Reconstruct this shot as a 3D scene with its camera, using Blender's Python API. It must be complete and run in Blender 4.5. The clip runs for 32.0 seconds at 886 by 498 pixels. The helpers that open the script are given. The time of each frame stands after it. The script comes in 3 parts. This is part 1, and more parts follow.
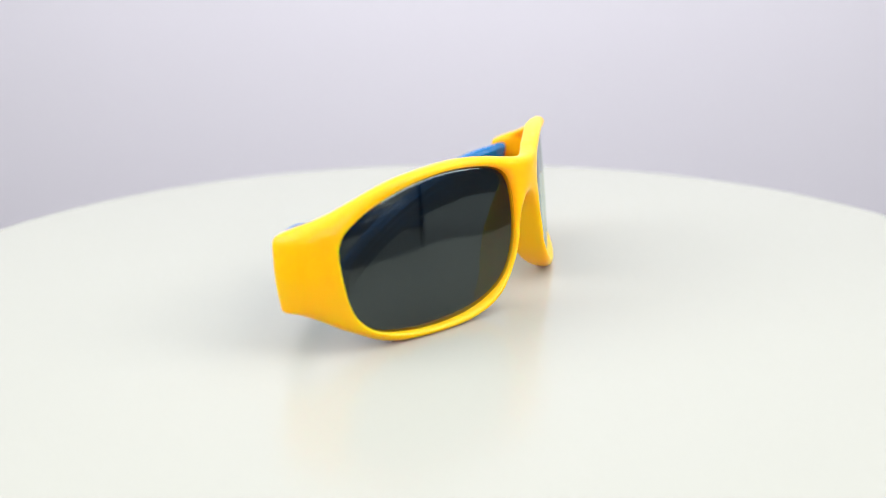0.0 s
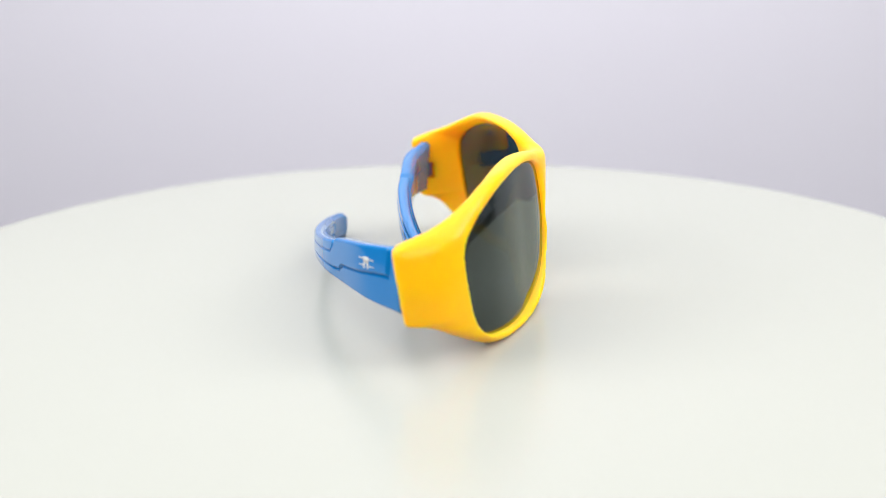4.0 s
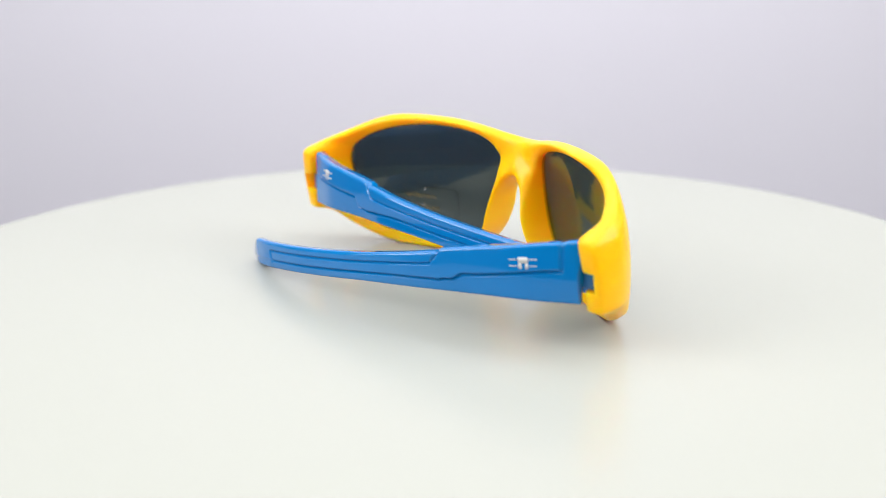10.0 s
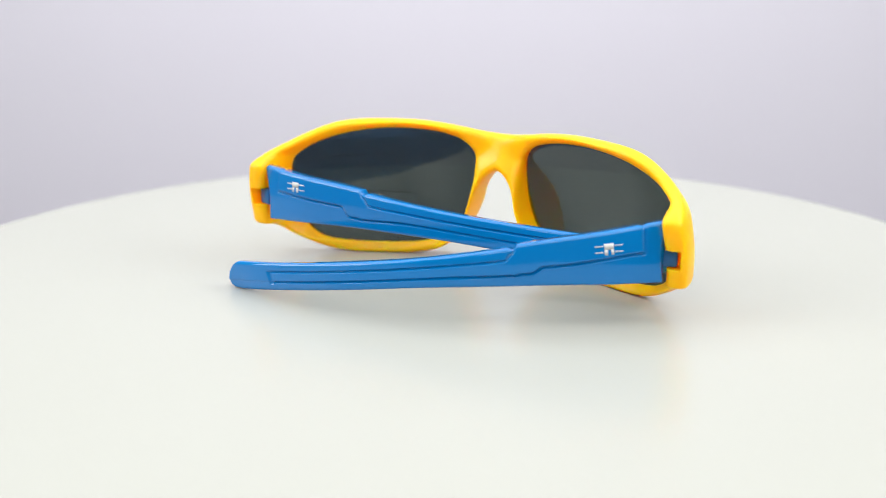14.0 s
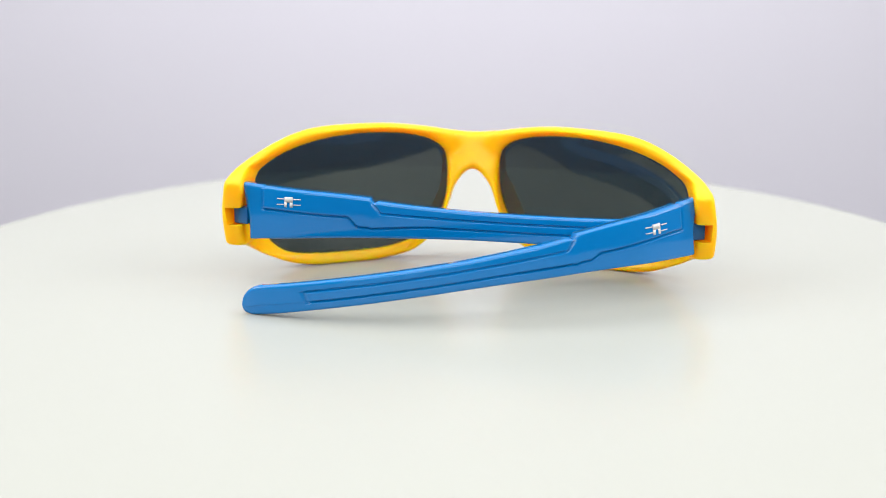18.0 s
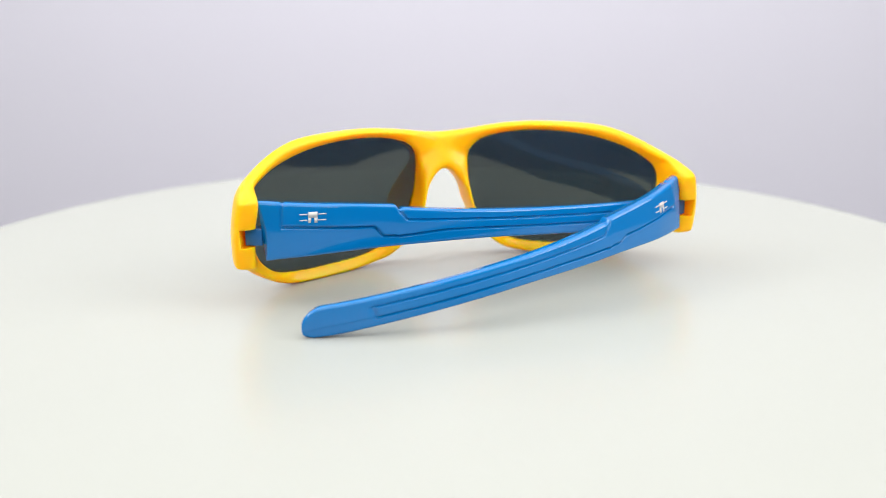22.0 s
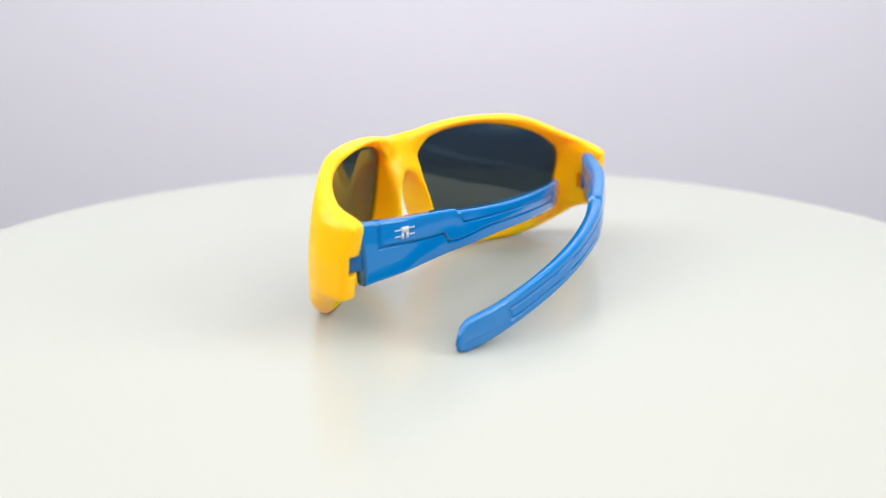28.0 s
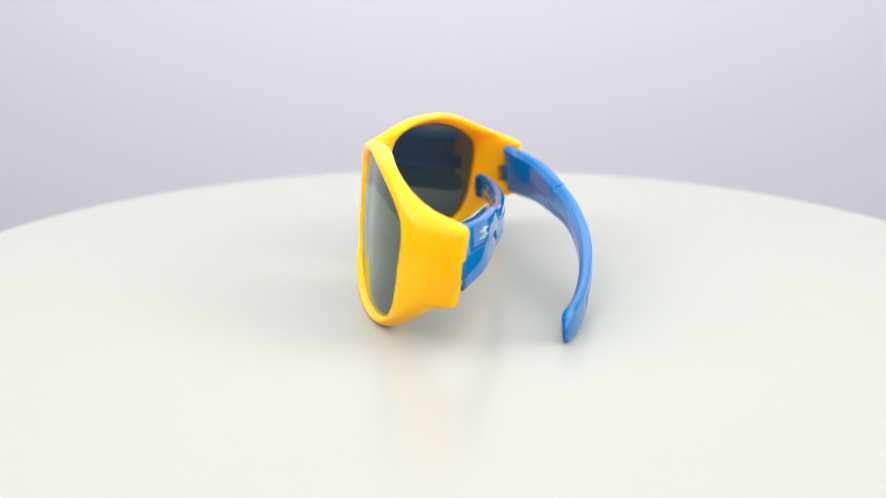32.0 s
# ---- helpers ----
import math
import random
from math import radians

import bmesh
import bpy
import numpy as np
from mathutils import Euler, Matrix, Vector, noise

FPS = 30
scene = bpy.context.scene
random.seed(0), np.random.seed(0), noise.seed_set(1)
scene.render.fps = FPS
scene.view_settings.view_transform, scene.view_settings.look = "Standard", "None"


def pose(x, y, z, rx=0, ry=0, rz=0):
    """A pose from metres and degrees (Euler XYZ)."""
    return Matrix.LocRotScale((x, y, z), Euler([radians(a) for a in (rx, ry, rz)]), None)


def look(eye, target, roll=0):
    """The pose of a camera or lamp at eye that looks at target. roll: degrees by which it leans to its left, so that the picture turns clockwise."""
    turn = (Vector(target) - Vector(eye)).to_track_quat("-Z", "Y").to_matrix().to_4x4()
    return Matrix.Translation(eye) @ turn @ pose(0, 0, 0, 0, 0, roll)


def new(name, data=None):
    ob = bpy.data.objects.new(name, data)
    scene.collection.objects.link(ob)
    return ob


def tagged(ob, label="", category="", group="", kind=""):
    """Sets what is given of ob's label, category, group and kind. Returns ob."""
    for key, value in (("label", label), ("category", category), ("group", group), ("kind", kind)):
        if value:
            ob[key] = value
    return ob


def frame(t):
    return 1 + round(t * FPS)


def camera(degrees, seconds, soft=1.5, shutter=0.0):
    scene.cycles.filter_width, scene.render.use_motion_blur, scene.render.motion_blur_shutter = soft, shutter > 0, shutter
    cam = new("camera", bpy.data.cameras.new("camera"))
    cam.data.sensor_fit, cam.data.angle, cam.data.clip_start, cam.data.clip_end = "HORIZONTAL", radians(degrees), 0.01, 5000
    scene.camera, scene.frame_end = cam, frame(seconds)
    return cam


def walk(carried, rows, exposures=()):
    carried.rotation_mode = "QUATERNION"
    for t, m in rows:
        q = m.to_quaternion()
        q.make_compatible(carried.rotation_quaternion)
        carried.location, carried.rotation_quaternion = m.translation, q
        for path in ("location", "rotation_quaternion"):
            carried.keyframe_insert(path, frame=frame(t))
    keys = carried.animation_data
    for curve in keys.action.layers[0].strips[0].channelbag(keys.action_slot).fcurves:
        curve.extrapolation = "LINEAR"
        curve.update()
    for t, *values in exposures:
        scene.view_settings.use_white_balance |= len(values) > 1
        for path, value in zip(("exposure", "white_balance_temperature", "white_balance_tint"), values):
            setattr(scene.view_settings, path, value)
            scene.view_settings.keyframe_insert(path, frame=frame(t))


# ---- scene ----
# A pair of toy-coloured sunglasses turns on a white motor turntable before a pale wall.
cam = camera(41.04, 32.0, soft=0.8)
cam.data.dof.use_dof, cam.data.dof.focus_distance, cam.data.dof.aperture_fstop = True, 0.325, 9
EYE = Vector((0.00535, -0.3330, 0.1001))
PITCH, YAW = radians(-15.30), radians(-1.365)
AIM = EYE + Vector((math.sin(YAW) * math.cos(PITCH), math.cos(YAW) * math.cos(PITCH), math.sin(PITCH)))
still = look(EYE, AIM, -0.442)
walk(cam, [(0, still), (32, still)], exposures=[(0, 0.0), (32, 0.0)])

# ---- light ----
world = bpy.data.worlds.new("room_air")
scene.world = world
world.use_nodes = True
world.node_tree.nodes["Background"].inputs["Color"].default_value = (0.80, 0.82, 1.0, 1)
world.node_tree.nodes["Background"].inputs["Strength"].default_value = 0.05


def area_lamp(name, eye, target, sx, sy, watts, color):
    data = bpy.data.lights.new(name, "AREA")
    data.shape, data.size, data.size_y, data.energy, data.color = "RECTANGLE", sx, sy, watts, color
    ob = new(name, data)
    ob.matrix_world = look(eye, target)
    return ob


# Overhead box follows the shadows; side and front boxes are added, unseen fill.
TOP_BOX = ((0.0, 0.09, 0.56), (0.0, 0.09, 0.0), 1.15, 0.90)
LEFT_FILL = ((-0.86, -0.15, 0.52), (0.0, 0.0, 0.0), 0.70, 0.38)
RIGHT_FILL = ((0.86, -0.15, 0.52), (0.0, 0.0, 0.0), 0.70, 0.38)
FRONT_FILL = ((0.06, -0.95, 0.60), (0.0, 0.0, 0.02), 1.10, 0.50)
# Added strip, out of view, that brightens the backdrop from above.
BACK_FILL = ((0.0, 0.30, 0.36), (0.0, 0.62, 0.30), 0.50, 0.12)
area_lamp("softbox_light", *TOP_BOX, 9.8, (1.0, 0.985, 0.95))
area_lamp("left_fill_light", *LEFT_FILL, 7.0, (1.0, 0.985, 0.95))
area_lamp("right_fill_light", *RIGHT_FILL, 6.8, (1.0, 0.985, 0.95))
area_lamp("front_fill_light", *FRONT_FILL, 7.0, (1.0, 0.98, 0.94))
area_lamp("backdrop_fill_light", *BACK_FILL, 1.7, (1.0, 0.99, 0.98))


# ---- materials ----
def material(name, color, rough, metal=0.0, spec=0.5, coat=0.0, mottling=0.06, scale=60.0, bump=0.0, bump_scale=900.0, sss=0.0):
    m = bpy.data.materials.new(name)
    m.use_nodes = True
    nt = m.node_tree
    b = nt.nodes["Principled BSDF"]
    b.inputs["Metallic"].default_value = metal
    b.inputs["Specular IOR Level"].default_value = spec
    b.inputs["Coat Weight"].default_value = coat
    b.inputs["Coat Roughness"].default_value = 0.08
    if sss:
        b.inputs["Subsurface Weight"].default_value = sss
        b.inputs["Subsurface Radius"].default_value = (1.0, 0.27, 0.03)
        b.inputs["Subsurface Scale"].default_value = 0.010
    tc = nt.nodes.new("ShaderNodeTexCoord")
    n1 = nt.nodes.new("ShaderNodeTexNoise")
    n1.inputs["Scale"].default_value, n1.inputs["Detail"].default_value = scale, 5
    nt.links.new(tc.outputs["Object"], n1.inputs["Vector"])
    ramp = nt.nodes.new("ShaderNodeMix")
    ramp.data_type = "RGBA"
    ramp.inputs["A"].default_value = (*[c * (1 - mottling) for c in color], 1)
    ramp.inputs["B"].default_value = (*[min(1, c * (1 + mottling)) for c in color], 1)
    nt.links.new(n1.outputs["Fac"], ramp.inputs["Factor"])
    nt.links.new(ramp.outputs["Result"], b.inputs["Base Color"])
    n2 = nt.nodes.new("ShaderNodeTexNoise")
    n2.inputs["Scale"].default_value, n2.inputs["Detail"].default_value = bump_scale, 3
    nt.links.new(tc.outputs["Object"], n2.inputs["Vector"])
    rr = nt.nodes.new("ShaderNodeMapRange")
    rr.inputs["To Min"].default_value, rr.inputs["To Max"].default_value = max(0.02, rough * 0.85), min(1, rough * 1.15)
    nt.links.new(n2.outputs["Fac"], rr.inputs["Value"])
    nt.links.new(rr.outputs["Result"], b.inputs["Roughness"])
    if bump:
        bp = nt.nodes.new("ShaderNodeBump")
        bp.inputs["Strength"].default_value, bp.inputs["Distance"].default_value = bump, 0.0004
        nt.links.new(n2.outputs["Fac"], bp.inputs["Height"])
        nt.links.new(bp.outputs["Normal"], b.inputs["Normal"])
    return m


YELLOW = material("yellow_satin_plastic", (0.99, 0.47, 0.001), 0.36, spec=0.20, coat=0.15, mottling=0.02, bump=0.03, sss=0.75)
BLUE = material("blue_gloss_plastic", (0.0003, 0.151, 0.448), 0.055, spec=0.50, mottling=0.03, bump=0.02)
DARK_BLUE = material("dark_blue_plastic", (0.003, 0.09, 0.27), 0.35, mottling=0.05)
WHITE_INK = material("white_print", (0.52, 0.53, 0.54), 0.35, mottling=0.04, scale=900)
DISC = material("white_lacquer", (0.370, 0.384, 0.361), 0.23, spec=0.24, mottling=0.008, scale=14, bump_scale=2)
DISC_SIDE = material("white_plastic_rim", (0.78, 0.78, 0.76), 0.4, mottling=0.03)
WALL = material("lavender_white_paint", (0.512, 0.507, 0.580), 0.85, mottling=0.02, scale=3, bump=0.1, bump_scale=300)
GREY_ROOM = material("grey_room_paint", (0.38, 0.38, 0.39), 0.9, mottling=0.1, scale=2)
DESK = material("grey_desk_laminate", (0.12, 0.12, 0.13), 0.5, mottling=0.05, scale=9)
BLACK = material("black_plastic", (0.02, 0.02, 0.02), 0.5, mottling=0.1)


def lens_material():
    m = bpy.data.materials.new("smoke_grey_polarised_lens")
    m.use_nodes = True
    nt = m.node_tree
    nt.nodes.remove(nt.nodes["Principled BSDF"])
    out = nt.nodes["Material Output"]
    tint = nt.nodes.new("ShaderNodeBsdfTransparent")
    gloss = nt.nodes.new("ShaderNodeBsdfGlossy")
    gloss.inputs["Roughness"].default_value = 0.055
    gloss.inputs["Color"].default_value = (0.90, 1.0, 0.95, 1)
    tc = nt.nodes.new("ShaderNodeTexCoord")
    n1 = nt.nodes.new("ShaderNodeTexNoise")
    n1.inputs["Scale"].default_value = 90
    mix = nt.nodes.new("ShaderNodeMix")
    mix.data_type = "RGBA"
    mix.inputs["A"].default_value = (0.185, 0.210, 0.218, 1)
    mix.inputs["B"].default_value = (0.195, 0.220, 0.228, 1)
    facing = nt.nodes.new("ShaderNodeLayerWeight")
    facing.inputs["Blend"].default_value = 0.5
    power = nt.nodes.new("ShaderNodeMath")
    power.operation = "POWER"
    power.inputs[1].default_value = 5.0
    schlick = nt.nodes.new("ShaderNodeMath")
    schlick.operation = "MULTIPLY_ADD"
    schlick.inputs[1].default_value, schlick.inputs[2].default_value = 0.92, 0.052
    nt.links.new(facing.outputs["Facing"], power.inputs[0])
    nt.links.new(power.outputs["Value"], schlick.inputs[0])
    ms = nt.nodes.new("ShaderNodeMixShader")
    nt.links.new(tc.outputs["Object"], n1.inputs["Vector"])
    nt.links.new(n1.outputs["Fac"], mix.inputs["Factor"])
    nt.links.new(mix.outputs["Result"], tint.inputs["Color"])
    nt.links.new(schlick.outputs["Value"], ms.inputs["Fac"])
    nt.links.new(tint.outputs["BSDF"], ms.inputs[1])
    nt.links.new(gloss.outputs["BSDF"], ms.inputs[2])
    nt.links.new(ms.outputs["Shader"], out.inputs["Surface"])
    return m


LENS = lens_material()


def faint_ink(name, color, cover):
    """Thin translucent print: mostly clear."""
    m = bpy.data.materials.new(name)
    m.use_nodes = True
    nt = m.node_tree
    ink = nt.nodes["Principled BSDF"]
    ink.inputs["Base Color"].default_value = (*color, 1)
    ink.inputs["Roughness"].default_value = 0.6
    ink.inputs["Specular IOR Level"].default_value = 0.1
    clear = nt.nodes.new("ShaderNodeBsdfTransparent")
    noise = nt.nodes.new("ShaderNodeTexNoise")
    noise.inputs["Scale"].default_value = 1800
    tc = nt.nodes.new("ShaderNodeTexCoord")
    span = nt.nodes.new("ShaderNodeMapRange")
    span.inputs["To Min"].default_value, span.inputs["To Max"].default_value = cover * 0.5, cover * 1.5
    ms = nt.nodes.new("ShaderNodeMixShader")
    nt.links.new(tc.outputs["Object"], noise.inputs["Vector"])
    nt.links.new(noise.outputs["Fac"], span.inputs["Value"])
    nt.links.new(span.outputs["Result"], ms.inputs["Fac"])
    nt.links.new(clear.outputs["BSDF"], ms.inputs[1])
    nt.links.new(ink.outputs["BSDF"], ms.inputs[2])
    nt.links.new(ms.outputs["Shader"], nt.nodes["Material Output"].inputs["Surface"])
    return m


GREY_INK = faint_ink("faint_grey_print", (0.22, 0.28, 0.34), 0.055)
GOLD_INK = faint_ink("faint_gold_print", (0.30, 0.22, 0.07), 0.16)
DARK_INK = faint_ink("dark_line_print", (0.02, 0.02, 0.02), 0.45)
FLECK = faint_ink("white_fleck", (0.7, 0.72, 0.72), 0.26)


# ---- mesh helpers ----
def part(name, bm, mat, parent=None, label="", smooth=True):
    """One mesh object out of a bmesh, under a thing or a part."""
    bmesh.ops.recalc_face_normals(bm, faces=bm.faces)
    me = bpy.data.meshes.new(name)
    bm.to_mesh(me)
    bm.free()
    if smooth:
        me.polygons.foreach_set("use_smooth", [True] * len(me.polygons))
    me.materials.append(mat)
    ob = new(name, me)
    if parent:
        ob.parent = parent
    if label:
        ob["label"] = label
    return ob


def box(bm, x0, x1, y0, y1, z0, z1, bevel=0.0, segs=2):
    r = bmesh.ops.create_cube(bm, size=1, matrix=Matrix.Translation(((x0 + x1) / 2, (y0 + y1) / 2, (z0 + z1) / 2))
                              @ Matrix.Diagonal((x1 - x0, y1 - y0, z1 - z0, 1)))
    if bevel:
        edges = {e for v in r["verts"] for e in v.link_edges}
        bmesh.ops.bevel(bm, geom=list(edges), offset=bevel, segments=segs, profile=0.5, affect="EDGES")
    return bm


def grid_faces(bm, rows, wrap_rows=False, wrap_cols=False):
    vs = [[bm.verts.new(p) for p in row] for row in rows]
    nr, nc = len(vs), len(vs[0])
    for i in range(nr if wrap_rows else nr - 1):
        for j in range(nc if wrap_cols else nc - 1):
            a, b = vs[i], vs[(i + 1) % nr]
            q = (a[j], a[(j + 1) % nc], b[(j + 1) % nc], b[j])
            if len(set(q)) == 4:
                bm.faces.new(q)
    return vs


def spline(pts, counts, closed=False):
    """Catmull-Rom through pts; counts[i] samples on the stretch from point i."""
    pts = np.array(pts, float)
    n, out = len(pts), []
    for i in range(n if closed else n - 1):
        a = pts[i - 1] if closed or i else pts[0]
        b, c = pts[i], pts[(i + 1) % n]
        d = pts[(i + 2) % n] if closed or i + 2 < n else pts[-1]
        k = counts[i] if isinstance(counts, (list, tuple)) else counts
        for s in np.arange(k) / k:
            out.append(0.5 * (2 * b + (c - a) * s + (2 * a - 5 * b + 4 * c - d) * s ** 2 + (3 * b - a - 3 * c + d) * s ** 3))
    if not closed:
        out.append(pts[-1])
    return np.array(out)


def smoothstep(a, b, x):
    t = np.clip((x - a) / (b - a), 0, 1)
    return t * t * (3 - 2 * t)


# ---- the room round the turntable ----
def slab(name, x0, x1, y0, y1, z0, z1, mat, label, category):
    ob = part(name, box(bmesh.new(), x0, x1, y0, y1, z0, z1), mat, smooth=False)
    return tagged(ob, label, category, kind="structure")


slab("backdrop", -0.78, 0.78, 0.62, 0.64, -0.80, 1.30, WALL, "pale lavender painted board behind the turntable", "backdrop")
slab("wall_north", -1.4, 1.4, 1.00, 1.10, -0.80, 1.70, GREY_ROOM, "grey room wall behind the backdrop", "wall")
slab("wall_south", -1.3, 1.3, -2.2, -2.1, -0.80, 1.70, GREY_ROOM, "grey room wall behind the camera", "wall")
slab("wall_west", -1.4, -1.3, -2.2, 1.00, -0.80, 1.70, GREY_ROOM, "grey painted side wall of the room", "wall")
slab("wall_east", 1.3, 1.4, -2.2, 1.00, -0.80, 1.70, GREY_ROOM, "grey painted side wall of the room", "wall")
slab("ceiling", -1.4, 1.4, -2.2, 1.10, 1.70, 1.80, GREY_ROOM, "grey ceiling of the room", "ceiling")
slab("floor", -1.4, 1.4, -2.2, 1.10, -0.90, -0.80, GREY_ROOM, "grey floor of the room", "floor")

# ---- turntable ----
RADIUS, CENTRE, TILT = 0.1681, (-0.00243, -0.00335), (-0.00452, 0.00484)


def lathe(bm, profile, n=192):
    rows = [[(r * math.cos(2 * math.pi * k / n), r * math.sin(2 * math.pi * k / n), z) for k in range(n)] for r, z in profile]
    vs = grid_faces(bm, rows, wrap_cols=True)
    bm.faces.new(vs[0])
    bm.faces.new(vs[-1])
    return bm


def build_turntable():
    top = new("turntable")
    tagged(top, "round glossy white turntable plate with a rounded rim", "turntable")
    R = RADIUS
    part("plate", lathe(bmesh.new(), [(0.004, 0.0), (R * 0.25, 0.0), (R * 0.5, 0.0), (R * 0.75, 0.0), (R * 0.93, 0.0), (R - 0.003, 0.0), (R - 0.0012, 0.0), (R - 0.0004, -0.0003), (R, -0.0012), (R, -0.011), (R - 0.001, -0.012), (R - 0.003, -0.012), (0.031, -0.012)]), DISC, top)
    part("hub", lathe(bmesh.new(), [(0.030, -0.0122), (0.030, -0.018)], 64), BLACK, top, "black plastic hub under the plate")
    base = new("motor_stand")
    tagged(base, "round white plastic motor housing under the turntable plate", "motor stand")
    part("casing", lathe(bmesh.new(), [(0.10, -0.0195), (0.118, -0.021), (0.120, -0.024), (0.120, -0.208), (0.118, -0.2105)], 96), DISC_SIDE, base)
    for a in (45, 135, 225, 315):
        bm = bmesh.new()
        lathe(bm, [(0.010, -0.2105), (0.010, -0.215)], 24)
        bmesh.ops.translate(bm, verts=bm.verts, vec=(0.09 * math.cos(radians(a)), 0.09 * math.sin(radians(a)), 0))
        part("rubber_foot", bm, BLACK, base)
    return top


turntable = build_turntable()
# Unseen desk, assumed to carry the turntable; dark to shade the backdrop's foot.
desk = new("desk")
tagged(desk, "assumed dark grey laminate desk under the turntable, out of view", "desk")
part("desktop", box(bmesh.new(), -0.66, 0.66, -0.46, 0.60, -0.235, -0.215, 0.002), DESK, desk)
for lx in (-0.61, 0.61):
    for ly in (-0.41, 0.55):
        part("leg", box(bmesh.new(), lx - 0.025, lx + 0.025, ly - 0.025, ly + 0.025, -0.80, -0.235, 0.002), BLACK, desk)


# ---- lamp bodies added round the turntable, all out of view ----
def build_softbox(name, label, lamp, hang=None):
    """A black fabric hood behind a lamp's face, on a stand or hung from the ceiling."""
    eye, target, sx, sy = lamp
    ob = new(name)
    tagged(ob, label, "lamp")
    m = look(eye, target)
    bm = bmesh.new()
    rows = []
    for h, z in ((1.0, -0.006), (1.0, 0.02), (0.35, 0.16), (0.13, 0.20)):
        rows.append([m @ Vector((kx * h * (sx / 2 + 0.008), ky * h * (sy / 2 + 0.008), z)) for kx, ky in ((-1, -1), (1, -1), (1, 1), (-1, 1))])
    vs = grid_faces(bm, rows, wrap_cols=True)
    bm.faces.new(vs[-1])
    part("hood", bm, BLACK, ob, smooth=False)
    foot = m @ Vector((0, 0, 0.19))
    bm = bmesh.new()
    if hang:
        lathe(bm, [(0.012, foot.z), (0.012, 1.70)], 20)
    else:
        lathe(bm, [(0.012, -0.785), (0.012, foot.z)], 20)
        lathe(bm, [(0.16, -0.80), (0.16, -0.785)], 48)
    bmesh.ops.translate(bm, verts=bm.verts, vec=(foot.x, foot.y, 0))
    part("pole", bm, BLACK, ob)
    return ob


def build_backdrop_fill():
    """A shallow unseen strip, added to brighten the backdrop, carried by a bar on two stands beside the desk."""
    eye, target, sx, sy = BACK_FILL
    ob = new("backdrop_fill_strip")
    tagged(ob, "unseen black fill strip added on a bar before the backdrop", "lamp")
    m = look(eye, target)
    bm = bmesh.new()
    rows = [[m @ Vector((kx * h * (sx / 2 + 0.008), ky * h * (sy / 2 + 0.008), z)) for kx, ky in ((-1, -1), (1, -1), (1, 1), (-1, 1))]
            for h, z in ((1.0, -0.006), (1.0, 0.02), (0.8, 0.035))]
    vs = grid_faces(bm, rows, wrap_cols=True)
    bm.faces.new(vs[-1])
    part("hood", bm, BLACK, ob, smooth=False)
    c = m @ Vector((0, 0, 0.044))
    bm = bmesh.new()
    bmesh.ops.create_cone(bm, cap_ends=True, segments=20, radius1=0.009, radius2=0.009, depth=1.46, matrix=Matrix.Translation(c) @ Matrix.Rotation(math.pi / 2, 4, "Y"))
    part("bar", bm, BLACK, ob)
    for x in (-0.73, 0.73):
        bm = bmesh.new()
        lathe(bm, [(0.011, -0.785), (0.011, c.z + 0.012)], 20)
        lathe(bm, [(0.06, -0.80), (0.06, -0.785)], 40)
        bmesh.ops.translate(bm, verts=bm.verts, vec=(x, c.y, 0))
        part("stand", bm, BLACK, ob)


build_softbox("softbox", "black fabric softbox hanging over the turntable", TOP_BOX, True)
build_backdrop_fill()
# Side and front boxes are unseen additions that brighten the glasses' upright faces.
for side_fill in (LEFT_FILL, RIGHT_FILL):
    tagged(build_softbox("side_fill_box", "unseen wide black fill softbox added on a stand beside the desk", side_fill), group="side softboxes")
build_softbox("front_fill_box", "unseen wide black fill softbox added on a stand behind the camera", FRONT_FILL)

# ---- sunglasses ----
GLASSES_YAW, GLASSES_X, TWIST = radians(1.95), 0.0047, 0.0155
GY = Matrix.Rotation(GLASSES_YAW, 3, "Z")


def set_down(p):
    """From the glasses' own symmetric space to the plate: slightly twisted, turned and standing on the plate."""
    x, y, z = p
    z = z - TWIST * x * smoothstep(0, 0.02, z)
    z -= 0.0002 * smoothstep(0.028, 0.040, z) * smoothstep(0.0, 0.02, -x)  # one brow sits a little lower
    q = GY @ Vector((x, y, z))
    q.x += GLASSES_X
    q.z += TILT[0] * q.x + TILT[1] * q.y
    return q


def lens_y(x, z):
    """Front surface of the wrapped lens, metres."""
    h = z - 0.02
    return 0.0245 + 0.0017 * (1 - smoothstep(0.008, 0.030, x)) - 5.0 * x * x - 0.0765 * h - 3.65 * h * h - 0.126 * h * x + 10.1 * h * h * x


def lens_face(x, z):
    """The lens itself, set into the rim and a little flatter than it."""
    flat = max(0, 1 - ((x - 0.036) / 0.029) ** 2) * max(0, 1 - ((z - 0.021) / 0.019) ** 2)
    return lens_y(x, z) - 0.0004 - 0.0009 * flat


